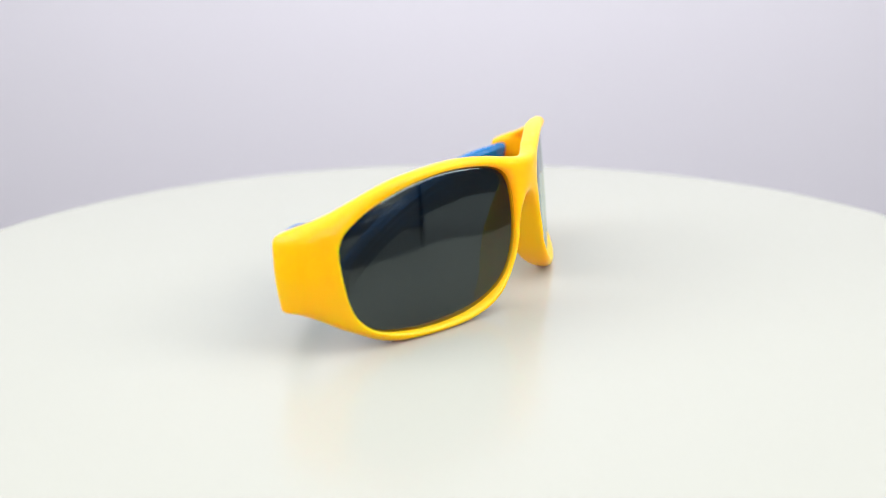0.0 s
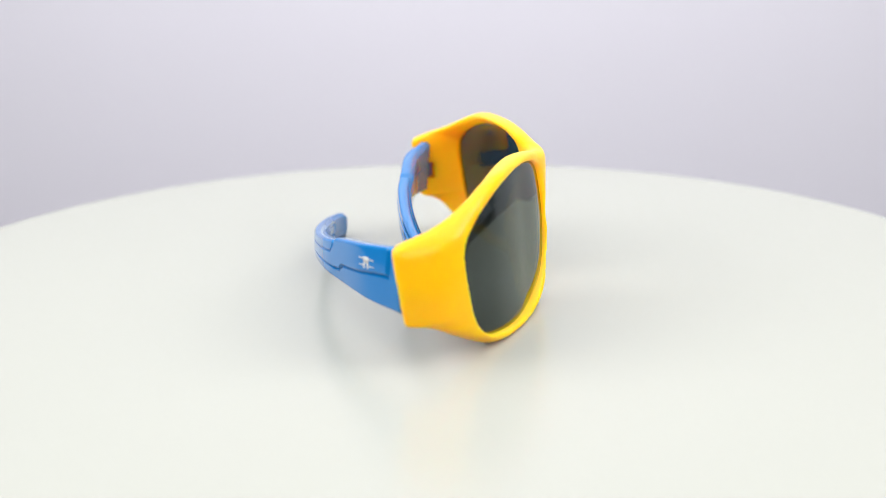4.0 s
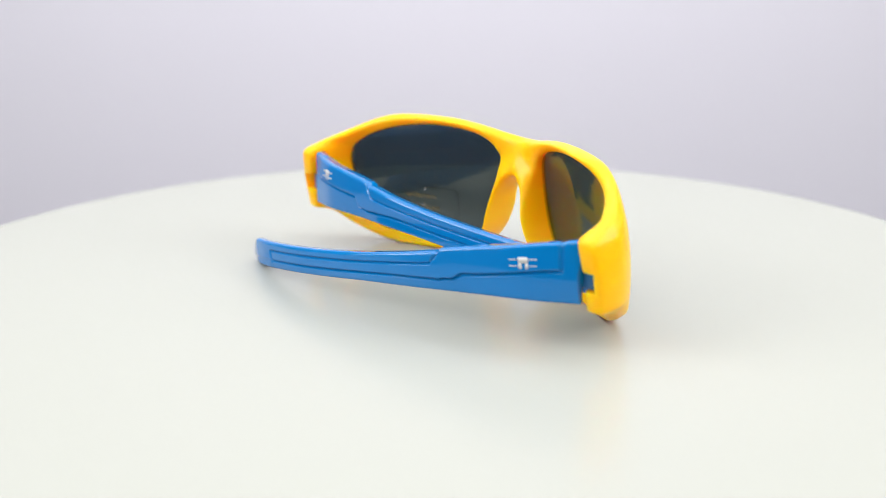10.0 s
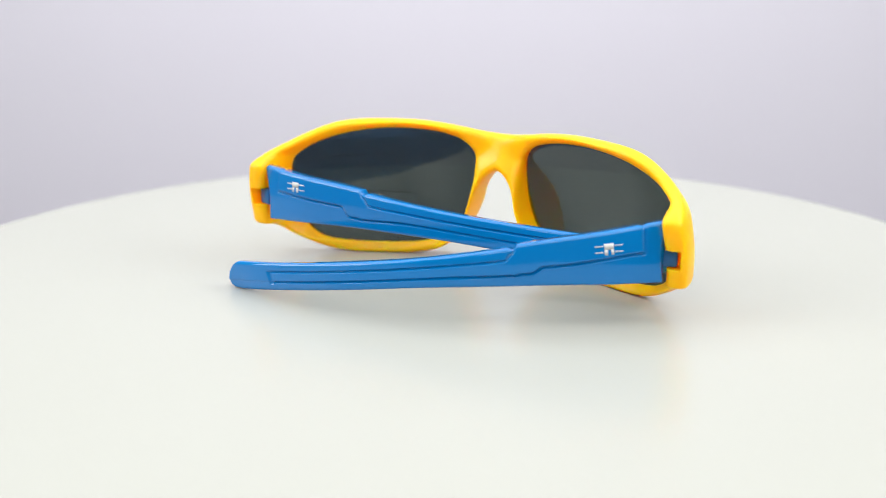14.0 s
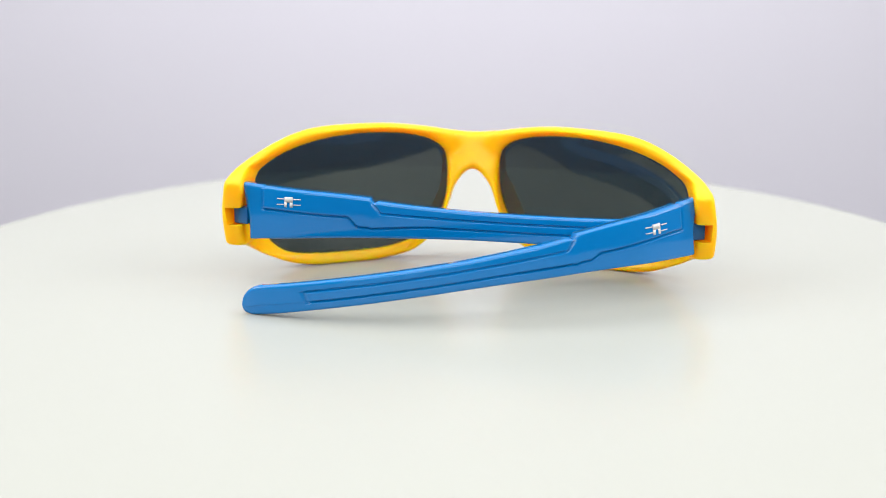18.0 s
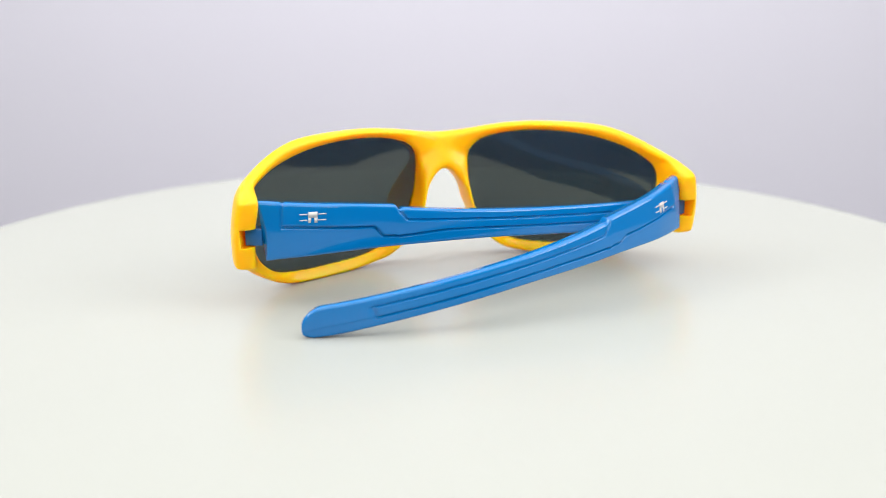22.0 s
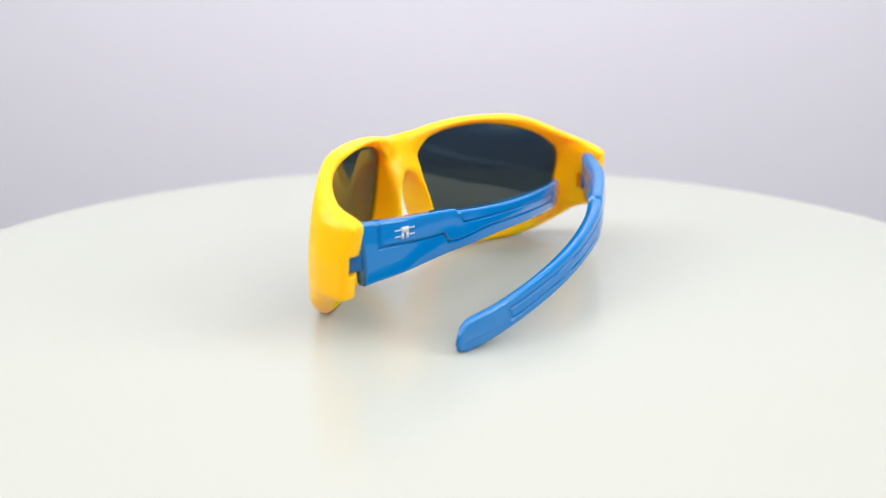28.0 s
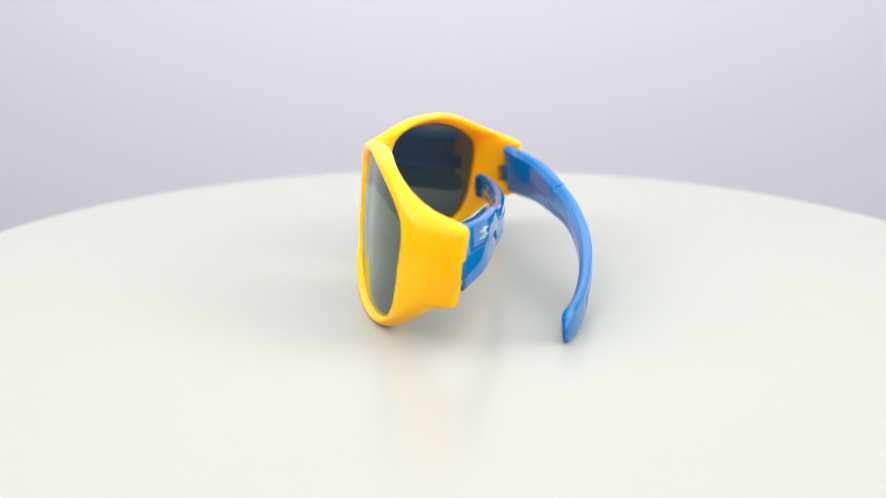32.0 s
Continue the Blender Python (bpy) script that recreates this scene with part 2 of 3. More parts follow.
# outline of one lens (x, z) and of the rim round it (x, y, z), in millimetres, from the middle of the brow outwards
HOLE = [(9, 34.8), (13.4, 38.3), (22, 40.2), (34, 40.6), (45.5, 38.9), (55.5, 35.2), (61.3, 31.2), (62.9, 29), (63.5, 27.3), (63.8, 25.2),
        (63.5, 20.5), (62.9, 15.8), (62.4, 13.5), (61.8, 11.5), (60.2, 8.2), (55.5, 4.2), (46, 2.4), (35.5, 2.2), (25, 3.6), (16.2, 7.6), (11.3, 13),
        (8.9, 19.5), (8.2, 25), (8.2, 30.5)]
RIM = [(0, 26.5, 39.9), (10.6, 23.0, 41.4), (23, 19.2, 43.0), (36, 15.2, 43.2), (48.3, 10.7, 42.3), (58, 4.5, 38.6), (65.3, -3.9, 33.6), (67.8, -10.4, 30.9),
       (68.6, -13.1, 29.4), (69.2, -13.1, 27), (70.3, -12.0, 20), (70.2, -10.8, 13), (69.8, -10.3, 11.0), (68, -7.4, 10.5), (66.1, -2.1, 8.9),
       (61.2, 3.7, 5.1), (53.4, 11.0, 1.0), (43, 16.4, 0.0), (31, 21.3, 0.1), (20, 24.5, 2.4), (11.8, 26.2, 9), (7.2, 26.9, 17.5), (4.9, 27.0, 24.0), (0, 26.7, 29.1)]
COUNTS = [4, 4, 4, 4, 4, 4, 4, 2, 2, 5, 5, 2, 2, 3, 4, 4, 4, 4, 4, 4, 4, 4, 3, 3]
# how far the rim reaches back behind the lens (mm), stretch by stretch, and how much narrower the opening is behind
BACK = [5.0, 3.0, 1.8, 1.6, 1.5, 1.4, 1.4, 1.4, 1.4, 1.4, 1.4, 1.4, 1.4, 1.4, 1.4, 1.4, 1.4, 1.4, 1.8, 4.5, 8.6, 9.0, 7.6, 6.0]
SHRINK = [1.5, 1.2, 1.0, 1.0, 1.0, 0.8, 0.7, 0.6, 0.6, 0.6, 0.5, 0.4, 0.3, 0.3, 0.4, 0.8, 1.4, 1.6, 1.3, 1.0, 1.3, 1.7, 1.6, 1.5]


# how far the nose pads stand out to the back, by height (mm)
PAD_Z = (1, 4, 8, 12, 16, 20, 24, 28, 32, 36, 39)
PAD = (0.30, 0.50, 0.74, 0.94, 1.0, 0.97, 0.83, 0.62, 0.40, 0.20, 0.07)


def lug_space(side):
    """Space of a hinge lug: x outwards, y forwards along the lug, z up; the origin on its outer face at its end."""
    p = set_down((side * 0.0700, -0.0116, 0.0193))
    a, n = Vector((-0.35 * side, 0.937, 0)), Vector((0.937 * side, 0.35, 0))
    return Matrix.Translation(p) @ Matrix(((n.x, a.x, 0, 0), (n.y, a.y, 0, 0), (0, 0, 1, 0), (0, 0, 0, 1)))


def build_front(parent):
    hole = spline([(x, 0, z) for x, z in HOLE], COUNTS, True) / 1000
    mirror = lambda p: (-p[0], p[1], p[2])
    rim = spline([mirror(RIM[1]), *RIM, mirror(RIM[-2])], [1, *COUNTS], False)[1:sum(COUNTS[:-1]) + 2] / 1000
    gap = COUNTS[-1]
    rim = np.vstack([rim[:-1], [rim[-1] + (rim[0] - rim[-1]) * k / gap for k in range(gap)]])
    back = spline([(b, s, 0) for b, s in zip(BACK, SHRINK)], COUNTS, True) / 1000
    n = len(hole)
    rim[n - 3:, 0] = rim[0, 0] = 0.0
    inward = hole - hole.mean(0)
    inward /= np.linalg.norm(inward, axis=1)[:, None]
    bm = bmesh.new()
    for side in (1, -1):
        rows = []
        for i in range(n):
            hx, hz = hole[i][0], hole[i][2]
            h = np.array((hx, lens_y(hx, hz), hz))
            o = rim[i].copy()
            turn = 0.15 * smoothstep(0, 0.03, o[0]) + 0.55 * smoothstep(0.052, 0.064, o[0]) + 0.8 * smoothstep(0.063, 0.069, o[0])
            bk = np.array((-math.sin(turn), -math.cos(turn), 0.0))
            thick = 0.0050 + 0.0005 * smoothstep(0.015, 0.03, o[0]) - 0.0020 * smoothstep(0.032, 0.062, o[0]) + 0.0030 * smoothstep(0.066, 0.0695, o[0]) if o[2] > 0.0105 else 0.0038 + 0.0013 * smoothstep(0.008, 0.003, o[2]) * smoothstep(0.057, 0.046, o[0])
            if o[2] < 0.0375 and o[0] < 0.022 and i > n // 2:
                pad = np.interp(o[2], [v / 1000 for v in PAD_Z], PAD)
                thick = 0.0042 + 0.0088 * pad
                flare = 0.04 * pad * smoothstep(0.010, 0.022, o[2]) * smoothstep(0.0, 0.004, o[0])
                bk = np.array((math.sin(flare), -math.cos(flare), 0.0))
            front_out = o
            back_out = o + bk * thick
            if i < n // 2 and o[2] > 0.0335:  # the top of the brow slopes down to the back
                back_out[2] -= 0.0007 + 0.0011 * smoothstep(0.025, 0.050, o[0]) * smoothstep(0.0335, 0.0365, o[2])
            w = np.linalg.norm(o - h)
            deep = back[i][0]
            if o[2] < 0.0375 and o[0] < 0.022 and i > n // 2:
                deep = min(deep, max(0.0012, (h - back_out)[1] - 0.0006))
            hb = h - inward[i] * back[i][1] + np.array((-0.25, -0.97, 0)) * deep
            swell = 0.25 + 0.85 * smoothstep(0.052, 0.066, o[0])
            mid_f = (h + o) / 2 + np.array((math.sin(swell), math.cos(swell), 0)) * min(0.0014 + 0.0016 * smoothstep(0.056, 0.066, o[0]), w * 0.18)
            mid_b = (hb + back_out) / 2 - np.array((0.2, 0.9, 0)) * 0.0003
            lip = np.array((0.25, 0.95, 0))
            k1 = min(0.3, 0.0013 / max(w, 1e-4))
            wb = np.linalg.norm(back_out - hb)
            k2 = min(0.3, 0.0012 / max(wb, 1e-4))
            near_f, near_b = h * k1 + o * (1 - k1) + lip * 0.0003, hb * k2 + back_out * (1 - k2) - lip * 0.0003
            e = 1 - smoothstep(0.0, 0.012, o[0])  # level across the bridge
            if o[2] > 0.022 and e > 0:
                mid_f[1] += e * (0.75 * o[1] + 0.25 * h[1] + 0.0004 - mid_f[1])
                near_f[1] += e * (o[1] + 0.0002 - near_f[1])
                mid_b[1] += e * (0.75 * back_out[1] + 0.25 * hb[1] - mid_b[1])
                near_b[1] += e * (back_out[1] - 0.0002 - near_b[1])
            rounded = 1.0 if o[0] > 1e-6 else 0.0  # the halves meet flush in the middle of the bridge
            ring = [h - lip * 0.0012, h + lip * 0.0004, h * (1 - k1) + o * k1 + lip * 0.0010, mid_f, near_f,
                    front_out * (1 - 0.2 * rounded) + back_out * 0.2 * rounded, front_out * 0.2 * rounded + back_out * (1 - 0.2 * rounded), near_b, mid_b, hb * (1 - k2) + back_out * k2 - lip * 0.0002, hb]
            for q in ring:
                q[2] = max(q[2], 0.0)
            rows.append([set_down((side * p[0], p[1], p[2])) for p in ring])
        vs = [[bm.verts.new(p) for p in row] for row in rows]
        m = len(vs[0])
        for i in range(n):
            a, b = vs[i], vs[(i + 1) % n]
            for j in range(m):
                if i >= n - 3 and j == 5:
                    continue  # the two halves meet here
                k = (j + 1) % m
                bm.faces.new((a[j], a[k], b[k], b[j]))
    bmesh.ops.remove_doubles(bm, verts=bm.verts, dist=0.00035)
    ob = part("frame_front", bm, YELLOW, parent, "glossy yellow moulded wraparound frame front")
    sub = ob.modifiers.new("round", "SUBSURF")
    sub.levels = sub.render_levels = 2
    # one moulded body with soft edges
    fuse = ob.modifiers.new("fuse", "REMESH")
    fuse.mode, fuse.voxel_size = "VOXEL", 0.00032
    me = bpy.data.meshes.new_from_object(ob.evaluated_get(bpy.context.evaluated_depsgraph_get()))
    ob.modifiers.clear()
    ob.data = me
    co = np.empty(len(me.vertices) * 3)
    me.vertices.foreach_get("co", co)
    co = co.reshape(-1, 3)
    ends = np.empty(len(me.edges) * 2, int)
    me.edges.foreach_get("vertices", ends)
    ends = ends.reshape(-1, 2)
    count = np.maximum(1, np.bincount(ends.ravel(), minlength=len(co)))
    across = np.abs(co[:, 0] - GLASSES_X)
    bridge = 0.6 * smoothstep(0.013, 0.008, across) * smoothstep(0.018, 0.026, co[:, 2])
    pads = 0.5 * smoothstep(0.016, 0.012, across) * smoothstep(0.003, 0.007, co[:, 2])
    for k in range(90):
        w = np.maximum(bridge, 0.5) if k < 8 else np.maximum(bridge, pads) if k < 24 else bridge
        near = np.stack([np.bincount(ends[:, 0], co[ends[:, 1], a], len(co)) + np.bincount(ends[:, 1], co[ends[:, 0], a], len(co)) for a in range(3)], 1)
        co += w[:, None] * (near / count[:, None] - co)
    me.vertices.foreach_set("co", co.ravel())
    me.polygons.foreach_set("use_smooth", [True] * len(me.polygons))
    me.update()
    # slots for the hinges, cut into the lugs from behind
    for side in (1, -1):
        bm = bmesh.new()
        box(bm, -0.0075, -0.0019, -0.003, 0.0080, -0.0026, 0.0026)
        bmesh.ops.transform(bm, matrix=lug_space(side), verts=bm.verts)
        cutter = part("slot", bm, YELLOW, smooth=False)
        cut = ob.modifiers.new("slot", "BOOLEAN")
        cut.operation, cut.object, cut.solver = "DIFFERENCE", cutter, "EXACT"
    me = bpy.data.meshes.new_from_object(ob.evaluated_get(bpy.context.evaluated_depsgraph_get()))
    ob.modifiers.clear()
    ob.data = me
    me.name = "frame_front"
    for o in [o for o in scene.objects if o.name.startswith("slot")]:
        bpy.data.objects.remove(o)
    return ob


def build_lens(parent, side):
    loop = spline([(x, 0, z) for x, z in HOLE], COUNTS, True)[:, [0, 2]] / 1000
    c = loop.mean(0)
    rows = []
    for k in range(1, 13):
        f = k / 12 * 1.025
        rows.append([c + (p - c) * f for p in loop])
    bm = bmesh.new()
    for dy in (0.0, -0.0009):
        vs = [[bm.verts.new(set_down((side * p[0], lens_face(p[0], p[1]) + dy, p[1]))) for p in row] for row in rows]
        mid = bm.verts.new(set_down((side * c[0], lens_face(*c) + dy, c[1])))
        n = len(loop)
        for j in range(n):
            bm.faces.new((mid, vs[0][j], vs[0][(j + 1) % n]))
            for i in range(11):
                bm.faces.new((vs[i][j], vs[i][(j + 1) % n], vs[i + 1][(j + 1) % n], vs[i + 1][j]))
        if dy == 0.0:
            outer = vs[-1]
    for j in range(n):
        bm.faces.new((outer[j], outer[(j + 1) % n], vs[-1][(j + 1) % n], vs[-1][j]))
    ob = part("lens", bm, LENS, parent, "smoke-grey polarised lens")
    if side == 1:  # unreadable print near the upper rim: two short rows of small marks
        for k in range(10):
            x, z, tall = 0.0562 - 0.00118 * k, 0.0322 + 0.00030 * k, 0.0011 + 0.0005 * (k * 7 % 3)
            lens_mark("print_mark", ob, side, 0.00002, [(x, z), (x - 0.0008, z + 0.0002), (x - 0.0008, z + tall + 0.0002), (x, z + tall)], GREY_INK, "faint grey printed mark")
        for k in range(6):
            x, z = 0.0535 - 0.0013 * k, 0.0347 + 0.00030 * k
            lens_mark("print_mark", ob, side, 0.00002, [(x, z), (x - 0.0010, z + 0.0002), (x - 0.0010, z + 0.0008), (x, z + 0.0006)], GREY_INK, "faint grey printed mark")
    else:
        build_sticker(ob, side)
    return ob


def lens_mark(name, parent, side, lift, corners, mat, label=""):
    """A thin printed patch on a lens; lift over its front face, or below -0.0009 on its back."""
    bm = bmesh.new()
    vs = [[bm.verts.new(set_down((side * a, lens_face(a, b) + lift + dy, b))) for a, b in corners] for dy in (0.0, 0.00004)]
    k = len(corners)
    bm.faces.new(vs[0])
    bm.faces.new(vs[1])
    for j in range(k):
        bm.faces.new((vs[0][j], vs[0][(j + 1) % k], vs[1][(j + 1) % k], vs[1][j]))
    return part(name, bm, mat, parent, label, smooth=False)


def build_sticker(lens, side):
    """Clear sticker inside the lens: dark rounded outline, two rows of unreadable gold marks and worn white flecks."""
    back = -0.00098
    x0, x1, z0, z1, rad = 0.0268, 0.0462, 0.0092, 0.0192, 0.0013
    loop = []
    for cx, cz, a0 in ((x1 - rad, z1 - rad, 0), (x0 + rad, z1 - rad, 90), (x0 + rad, z0 + rad, 180), (x1 - rad, z0 + rad, 270)):
        loop += [(cx + rad * math.cos(radians(a0 + a)), cz + rad * math.sin(radians(a0 + a))) for a in (0, 30, 60, 90)]
    mx, mz = (x0 + x1) / 2, (z0 + z1) / 2
    dense = []
    for k in range(len(loop)):
        (ax, az), (bx, bz) = loop[k], loop[(k + 1) % len(loop)]
        steps = 1 + int(math.hypot(bx - ax, bz - az) / 0.0015)
        dense += [(ax + (bx - ax) * q / steps, az + (bz - az) * q / steps) for q in range(steps)]
    rows = []
    for x, z in dense:
        d = math.hypot(x - mx, z - mz)
        ix, iz = x - (x - mx) / d * 0.00022, z - (z - mz) / d * 0.00022
        rows.append([set_down((side * px, lens_face(px, pz) + back - dy, pz)) for px, pz, dy in ((x, z, 0), (ix, iz, 0), (ix, iz, 0.00005), (x, z, 0.00005))])
    bm = bmesh.new()
    grid_faces(bm, rows, wrap_rows=True, wrap_cols=True)
    part("sticker_outline", bm, DARK_INK, lens, "dark outline of a clear sticker", smooth=False)
    for z, start, widths in ((0.0152, 0.0452, (1.4, 1.0, 1.6, 0.9, 1.2, 1.5)), (0.0118, 0.0458, (1.0, 1.5, 1.3, 0.8, 1.6, 1.1, 1.4))):
        x = start
        for w in widths:
            w /= 1000
            lens_mark("sticker_mark", lens, side, back - 0.00006, [(x, z), (x - w, z), (x - w, z + 0.0013), (x, z + 0.0013)], GOLD_INK, "faint gold printed mark")
            x -= w + 0.0005
    for x, z, w, tilt in ((0.0387, 0.0181, 0.9, 0.3), (0.0397, 0.0131, 1.1, -0.4), (0.0402, 0.0101, 0.8, 0.2), (0.0345, 0.0095, 1.3, 0.6), (0.0300, 0.0092, 0.9, 0.1)):
        w /= 1000
        corners = [(x + w * 0.5 * math.cos(a) * (1 + 0.3 * math.sin(3 * a)), z + w * 0.4 * math.sin(a + tilt)) for a in np.arange(7) * 2 * math.pi / 7]
        lens_mark("sticker_fleck", lens, side, back - 0.00012, corners, FLECK, "small white worn fleck")


# plan of a folded temple from its hinge (mm), outer face; and its height along the way
PLAN = [(0, -1.8), (6.5, -7.3), (12.4, -11.7), (19.4, -15.5), (26.9, -19.1), (40.9, -25.4), (56.9, -30), (71.9, -32.7), (87.9, -33.9),
        (104, -33.7), (114.2, -32.4), (121.2, -30.4)]
HALF = [7.9, 7.3, 6.8, 6.3, 5.8, 4.85, 4.2, 4.1, 4.15, 4.25, 4.35, 4.35]
BOW = [0, 0.35, 0.75, 1.1, 1.3, 1.35, 1.2, 0.9, 0.5, 0.2, 0, 0]


def notch(u):
    """Profile of a moulded groove across its width: steep above, a slope that faces up below."""
    return np.clip((u + 0.00042) / 0.0003, 0, 1) * np.clip((0.00042 - u) / 0.00042, 0, 1)


def build_temple(parent, side, pivot, turn, pitch, flex, sag, emblem_s, emblem_z, reach, seam_s, lift):
    """A temple arm with raised panel, stepped groove and twin channels."""
    plan = spline([(x, y, 0) for x, y in PLAN], 30) / 1000
    arc = np.concatenate([[0], np.cumsum(np.linalg.norm(np.diff(plan, axis=0), axis=1))])
    # the temple that leans on the lens is bent straighter by it
    bend = -flex * np.clip((arc - 0.035) / 0.093, 0, 1)
    plan = np.stack([plan[:, 0] * np.cos(bend) - plan[:, 1] * np.sin(bend), plan[:, 0] * np.sin(bend) + plan[:, 1] * np.cos(bend)], 1)
    knots = arc[::30]
    total = arc[-1]
    S = np.concatenate([np.linspace(0, 0.042, 130), np.linspace(0.0424, total - 0.004, 180), total - 0.0039 * (1 - np.linspace(0, 1, 16) ** 0.5)])
    px, py = np.interp(S, arc, plan[:, 0]), np.interp(S, arc, plan[:, 1])
    tx, ty = np.gradient(px, S), np.gradient(py, S)
    half = spline([(k, h, b) for k, h, b in zip(knots * 1000, HALF, BOW)], 10) / 1000
    bow = np.interp(S, half[:, 0], half[:, 2]) * sag
    half = np.interp(S, half[:, 0], half[:, 1])
    NF = 140
    m = Matrix.Translation(pivot) @ Matrix.Rotation(turn, 4, "Z") @ Matrix.Rotation(pitch, 4, "Y")
    rows = []
    for i, s in enumerate(S):
        n = Vector((ty[i], -tx[i], 0)).normalized()  # outwards, to the rear
        h, end = half[i], total - s
        dent = 0.0004 * math.exp(-((s - seam_s) / 0.0004) ** 2) + 0.0006 * smoothstep(0.0366, 0.0376, s) + 0.0006 * (smoothstep(0.0364, 0.0372, s) - smoothstep(0.0376, 0.0390, s))
        top, bottom = bow[i] + h + 0.5 * lift - dent, bow[i] - h
        if end < 0.0066:
            top -= (2 * h - 0.0034) * (1 - math.sqrt(max(0, 1 - (1 - end / 0.0066) ** 2)))
        if end < 0.0032:
            bottom += 0.0022 * (1 - math.sqrt(max(0, 1 - (1 - end / 0.0032) ** 2)))
        thick = (0.0042 - 0.0004 * smoothstep(0.0, 0.04, s) - 0.0009 * smoothstep(0.07, 0.115, s)) * (0.35 + 0.65 * smoothstep(-0.0005, 0.004, end))
        row, relief = [], []
        for k in range(NF):
            f = k / (NF - 1)
            z = top + (bottom - top) * f
            # relief of the outer face
            edge = 0.45 - 60 * lift + (0.10 - 40 * lift) * smoothstep(0.006, 0.029, s) + (0.13 + 130 * lift) * smoothstep(0.0302, 0.0338, s) - (0.03 + 100 * lift) * smoothstep(0.036, 0.055, s)
            raised = smoothstep(seam_s - 0.0002, seam_s + 0.0006, s) * (1 - smoothstep(edge - 0.03, edge + 0.03, f))
            tail = end - 0.0185 - 0.002 * (f - 0.3)
            d = 0.00045 * raised * (1 - 0.75 * smoothstep(0.034, 0.060, s))
            d -= 0.022 * (top - bottom) * (2 * f - 1) ** 2  # slightly crowned
            groove = notch((f - edge - 0.03) * (top - bottom)) * smoothstep(seam_s - 0.0002, seam_s + 0.0006, s) * smoothstep(-0.0005, 0.0005, tail)
            up = 0.05 + 0.26 * smoothstep(0.0372, 0.0402, s)
            groove2 = notch((f - up) * (top - bottom)) * smoothstep(0.0368, 0.0378, s) * smoothstep(-0.0005, 0.0005, tail)
            closing = math.exp(-(tail / 0.0005) ** 2) * smoothstep(0.28, 0.32, f) * (1 - smoothstep(0.74, 0.78, f))
            seam = math.exp(-((s - seam_s) / 0.00025) ** 2) * (1 - smoothstep(edge, edge + 0.05, f))
            d -= 0.0006 * max(groove, groove2, closing, 0.9 * seam)
            relief.append(d)
            # rounding to top and bottom edges
            r = 0.0009
            away = min(f, 1 - f) * (top - bottom)
            if away < r:
                d -= r - math.sqrt(max(0, r * r - (r - away) ** 2))
            push = (0.0012 * math.sin(math.pi * f) - reach + 0.0027 * f) * (1 - smoothstep(0, 0.006, s))
            row.append(Vector((px[i] + tx[i] * push, py[i] + ty[i] * push, z)) + n * d)
        # inner face
        for k in range(NF):
            f = 1 - k / (NF - 1)
            z = top + (bottom - top) * f
            away = min(f, 1 - f) * (top - bottom)
            d = -thick + 0.0009 * (1 - smoothstep(0, 0.0011, away)) - 0.8 * relief[NF - 1 - k]
            push = (0.0012 * math.sin(math.pi * f) - reach + 0.0027 * f) * (1 - smoothstep(0, 0.006, s))
            row.append(Vector((px[i] + tx[i] * push, py[i] + ty[i] * push, z)) + n * d)
        rows.append(row)
    bm = bmesh.new()
    flip = Matrix.Diagonal((-side, 1, 1, 1))
    rows = [[m @ (flip @ p) for p in row] for row in rows]
    vs = grid_faces(bm, rows, wrap_cols=True)
    bm.faces.new(vs[0])
    bm.faces.new(vs[-1])
    arm = part("temple", bm, BLUE, parent, "glossy blue plastic temple with twin grooves")
    # printed emblem: a block between two pairs of bars
    at = lambda s, z, d: m @ (flip @ (Vector((np.interp(s, S, px), np.interp(s, S, py), z + np.interp(s, S, bow))) + Vector((np.interp(s, S, ty), -np.interp(s, S, tx), 0)).normalized() * d))

    def plate(bm, s0, s1, z0, z1):
        rows = [[at(s, z, 0.00052 if k in (1, 2) else 0.0002) for k, z in enumerate((z0, z0, z1, z1))] for s in np.linspace(s0, s1, 5)]
        vs = grid_faces(bm, rows, wrap_cols=True)
        bm.faces.new(vs[0])
        bm.faces.new(vs[-1])

    bm = bmesh.new()
    e, ez = emblem_s, emblem_z
    plate(bm, e - 0.0012, e + 0.0012, ez - 0.0001, ez + 0.0014)
    plate(bm, e - 0.0012, e - 0.0005, ez - 0.0015, ez - 0.00012)
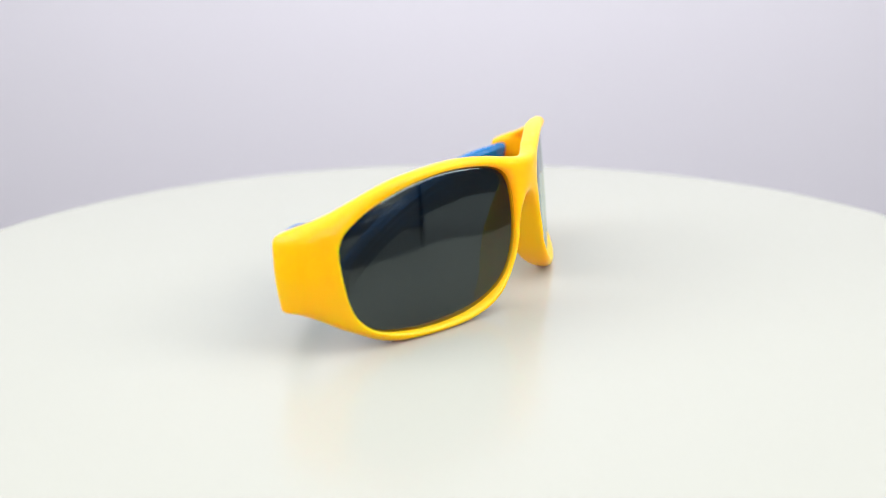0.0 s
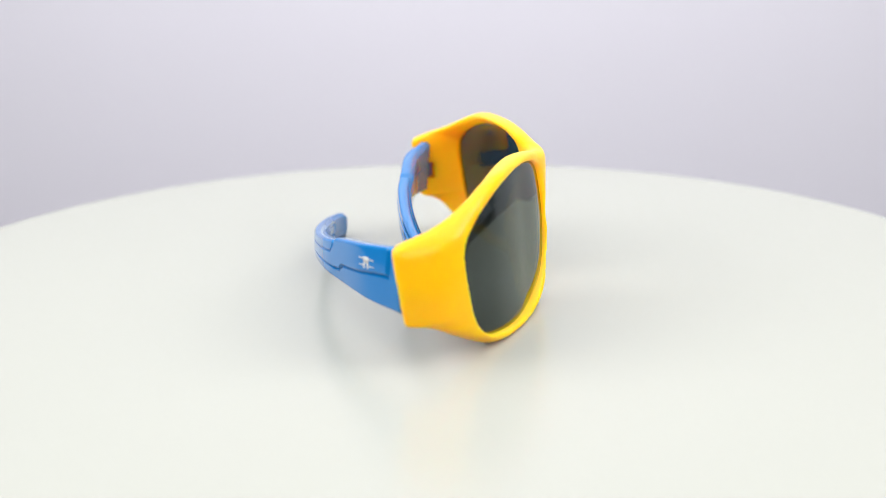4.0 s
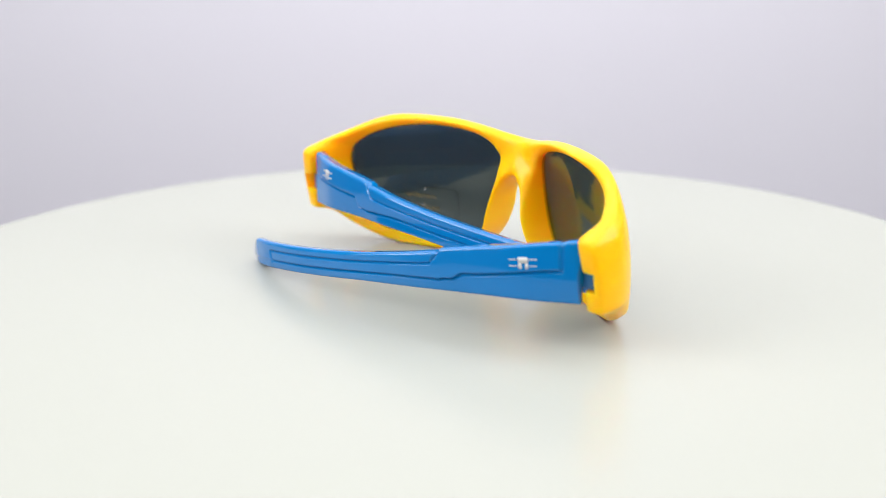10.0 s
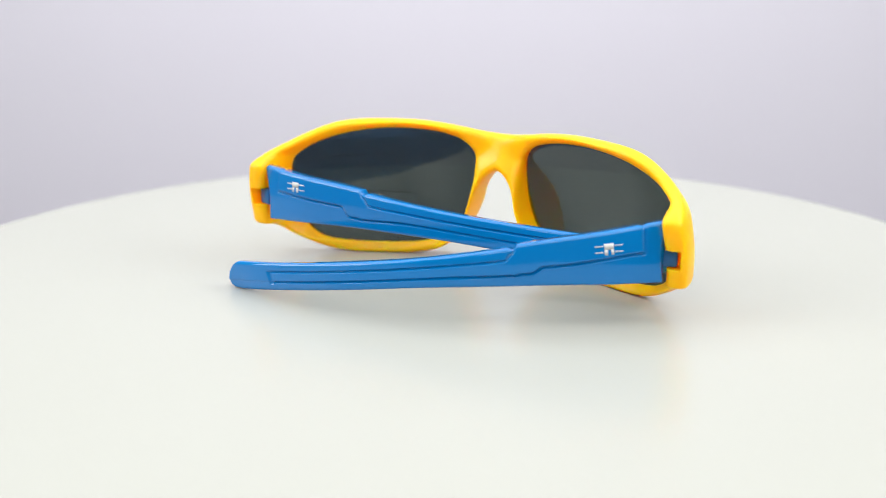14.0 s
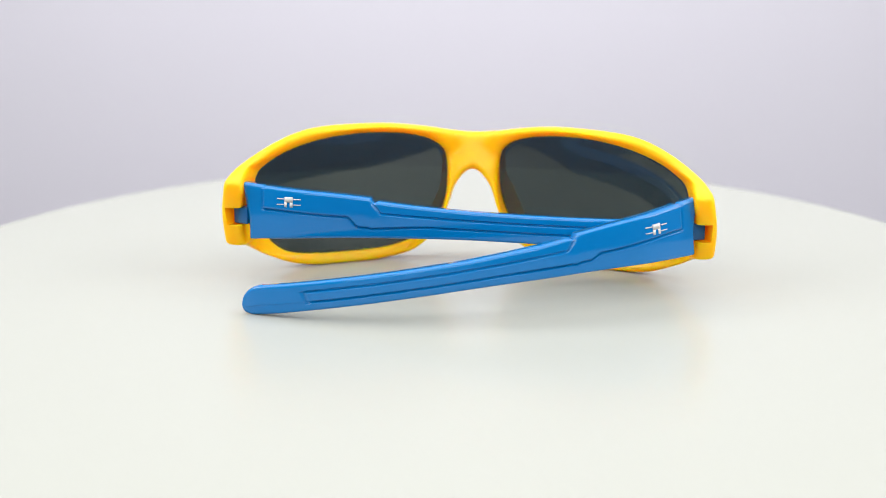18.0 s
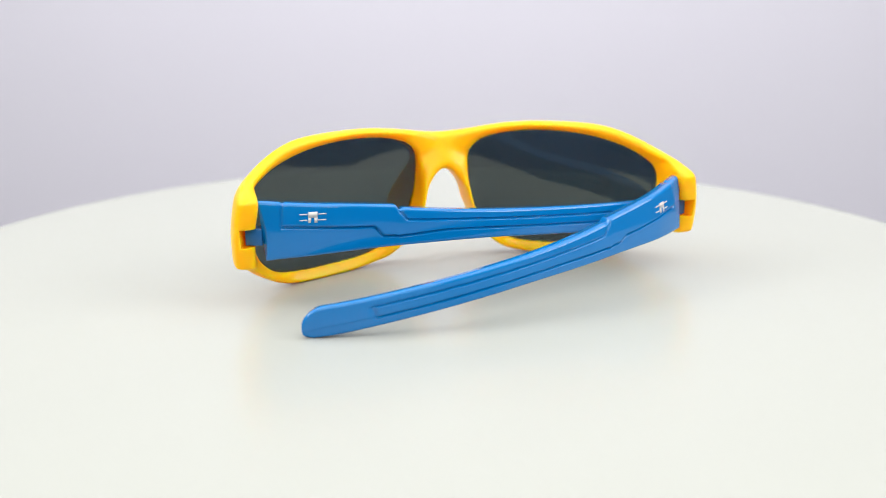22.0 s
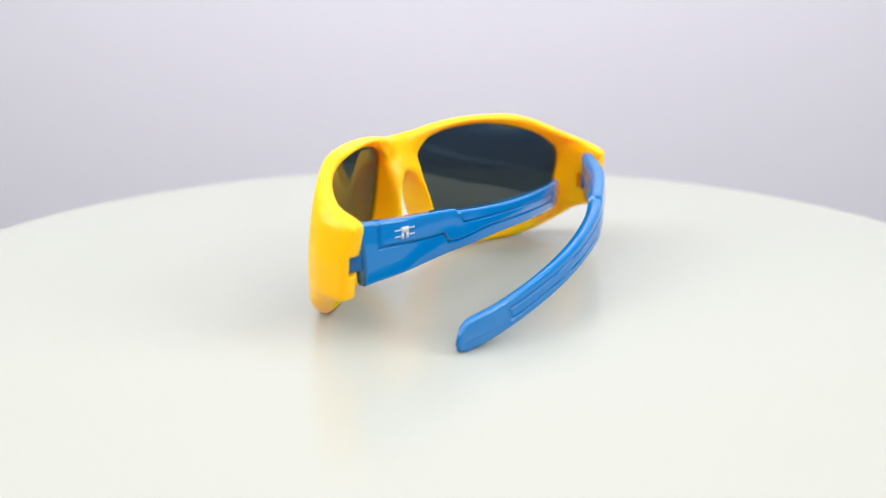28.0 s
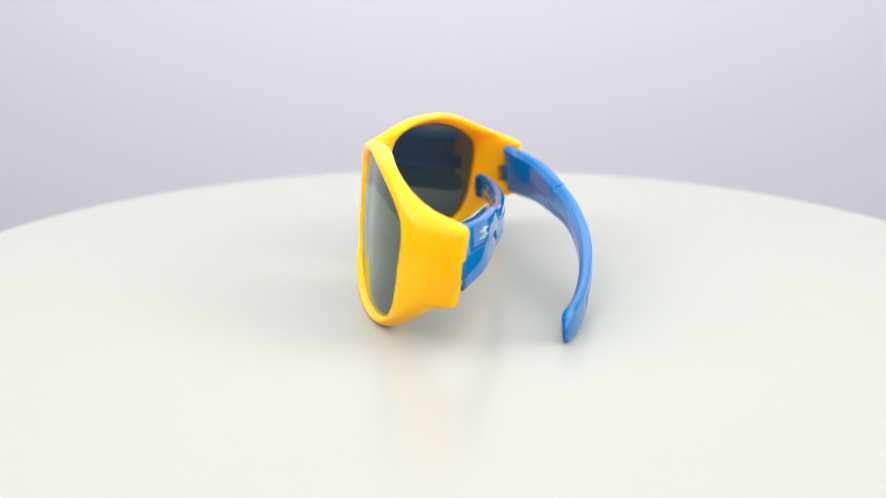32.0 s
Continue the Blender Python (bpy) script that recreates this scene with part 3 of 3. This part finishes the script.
    plate(bm, e + 0.0004, e + 0.0012, ez - 0.0015, ez - 0.00012)
    part("emblem", bm, WHITE_INK, arm, "white printed emblem")
    for s0, s1 in ((e - 0.0035, e - 0.0014), (e + 0.0014, e + 0.0035)):
        for z in (ez - 0.0009, ez + 0.0007):
            bm = bmesh.new()
            plate(bm, s0, s1, z, z + 0.00026)
            part("emblem_bar", bm, WHITE_INK, arm, "white printed bar")
    # hinge lug that enters the notch of the front
    bm = bmesh.new()
    box(bm, -0.0072, -0.0026, 0.0032, 0.0066, -0.0023, 0.0023, 0.0003)
    bmesh.ops.transform(bm, matrix=lug_space(side), verts=bm.verts)
    part("hinge_lug", bm, DARK_BLUE, arm, "dark blue hinge lug")
    return arm


def build_sunglasses():
    ob = new("sunglasses")
    tagged(ob, "yellow wraparound sunglasses with half-folded blue temples on a turntable", "sunglasses")
    build_front(ob)
    for side in (1, -1):
        build_lens(ob, side)
    build_temple(ob, 1, (0.0681, -0.0080, 0.0196), 0.0, radians(-7.45), 0.0, 0.65, 0.0135, 0.0026, 0.0024, 0.0042, 0.0)
    build_temple(ob, -1, (-0.0582, -0.0120, 0.0220), radians(27.5), radians(3.7), radians(6.5), 1.0, 0.0137, 0.0039, 0.0012, 0.0054, 0.0008)
    return ob


sunglasses = build_sunglasses()


def motions():
    # the motor turns plate and glasses together, nearly evenly, on an axis that leans a little against the plate
    times = (0, 3.5, 5.5, 8, 11, 14.5, 16.5, 19, 22, 25.5, 27.5, 30, 32)
    angles = (-116.69, -94.41, -82.00, -66.88, -48.51, -27.35, -15.39, 0.0, 18.51, 40.09, 52.51, 67.89, 80.19)
    lean = Matrix.Translation((CENTRE[0], CENTRE[1], TILT[0] * CENTRE[0] + TILT[1] * CENTRE[1])) @ pose(0, 0, 0, math.degrees(TILT[1]), -math.degrees(TILT[0]), 0)
    walk(turntable, [(t, pose(0, 0, 0, 0, 0, a) @ lean) for t, a in zip(times, angles)])
    walk(sunglasses, [(t, pose(0, 0, 0, 0, 0, a)) for t, a in zip(times, angles)])


motions()
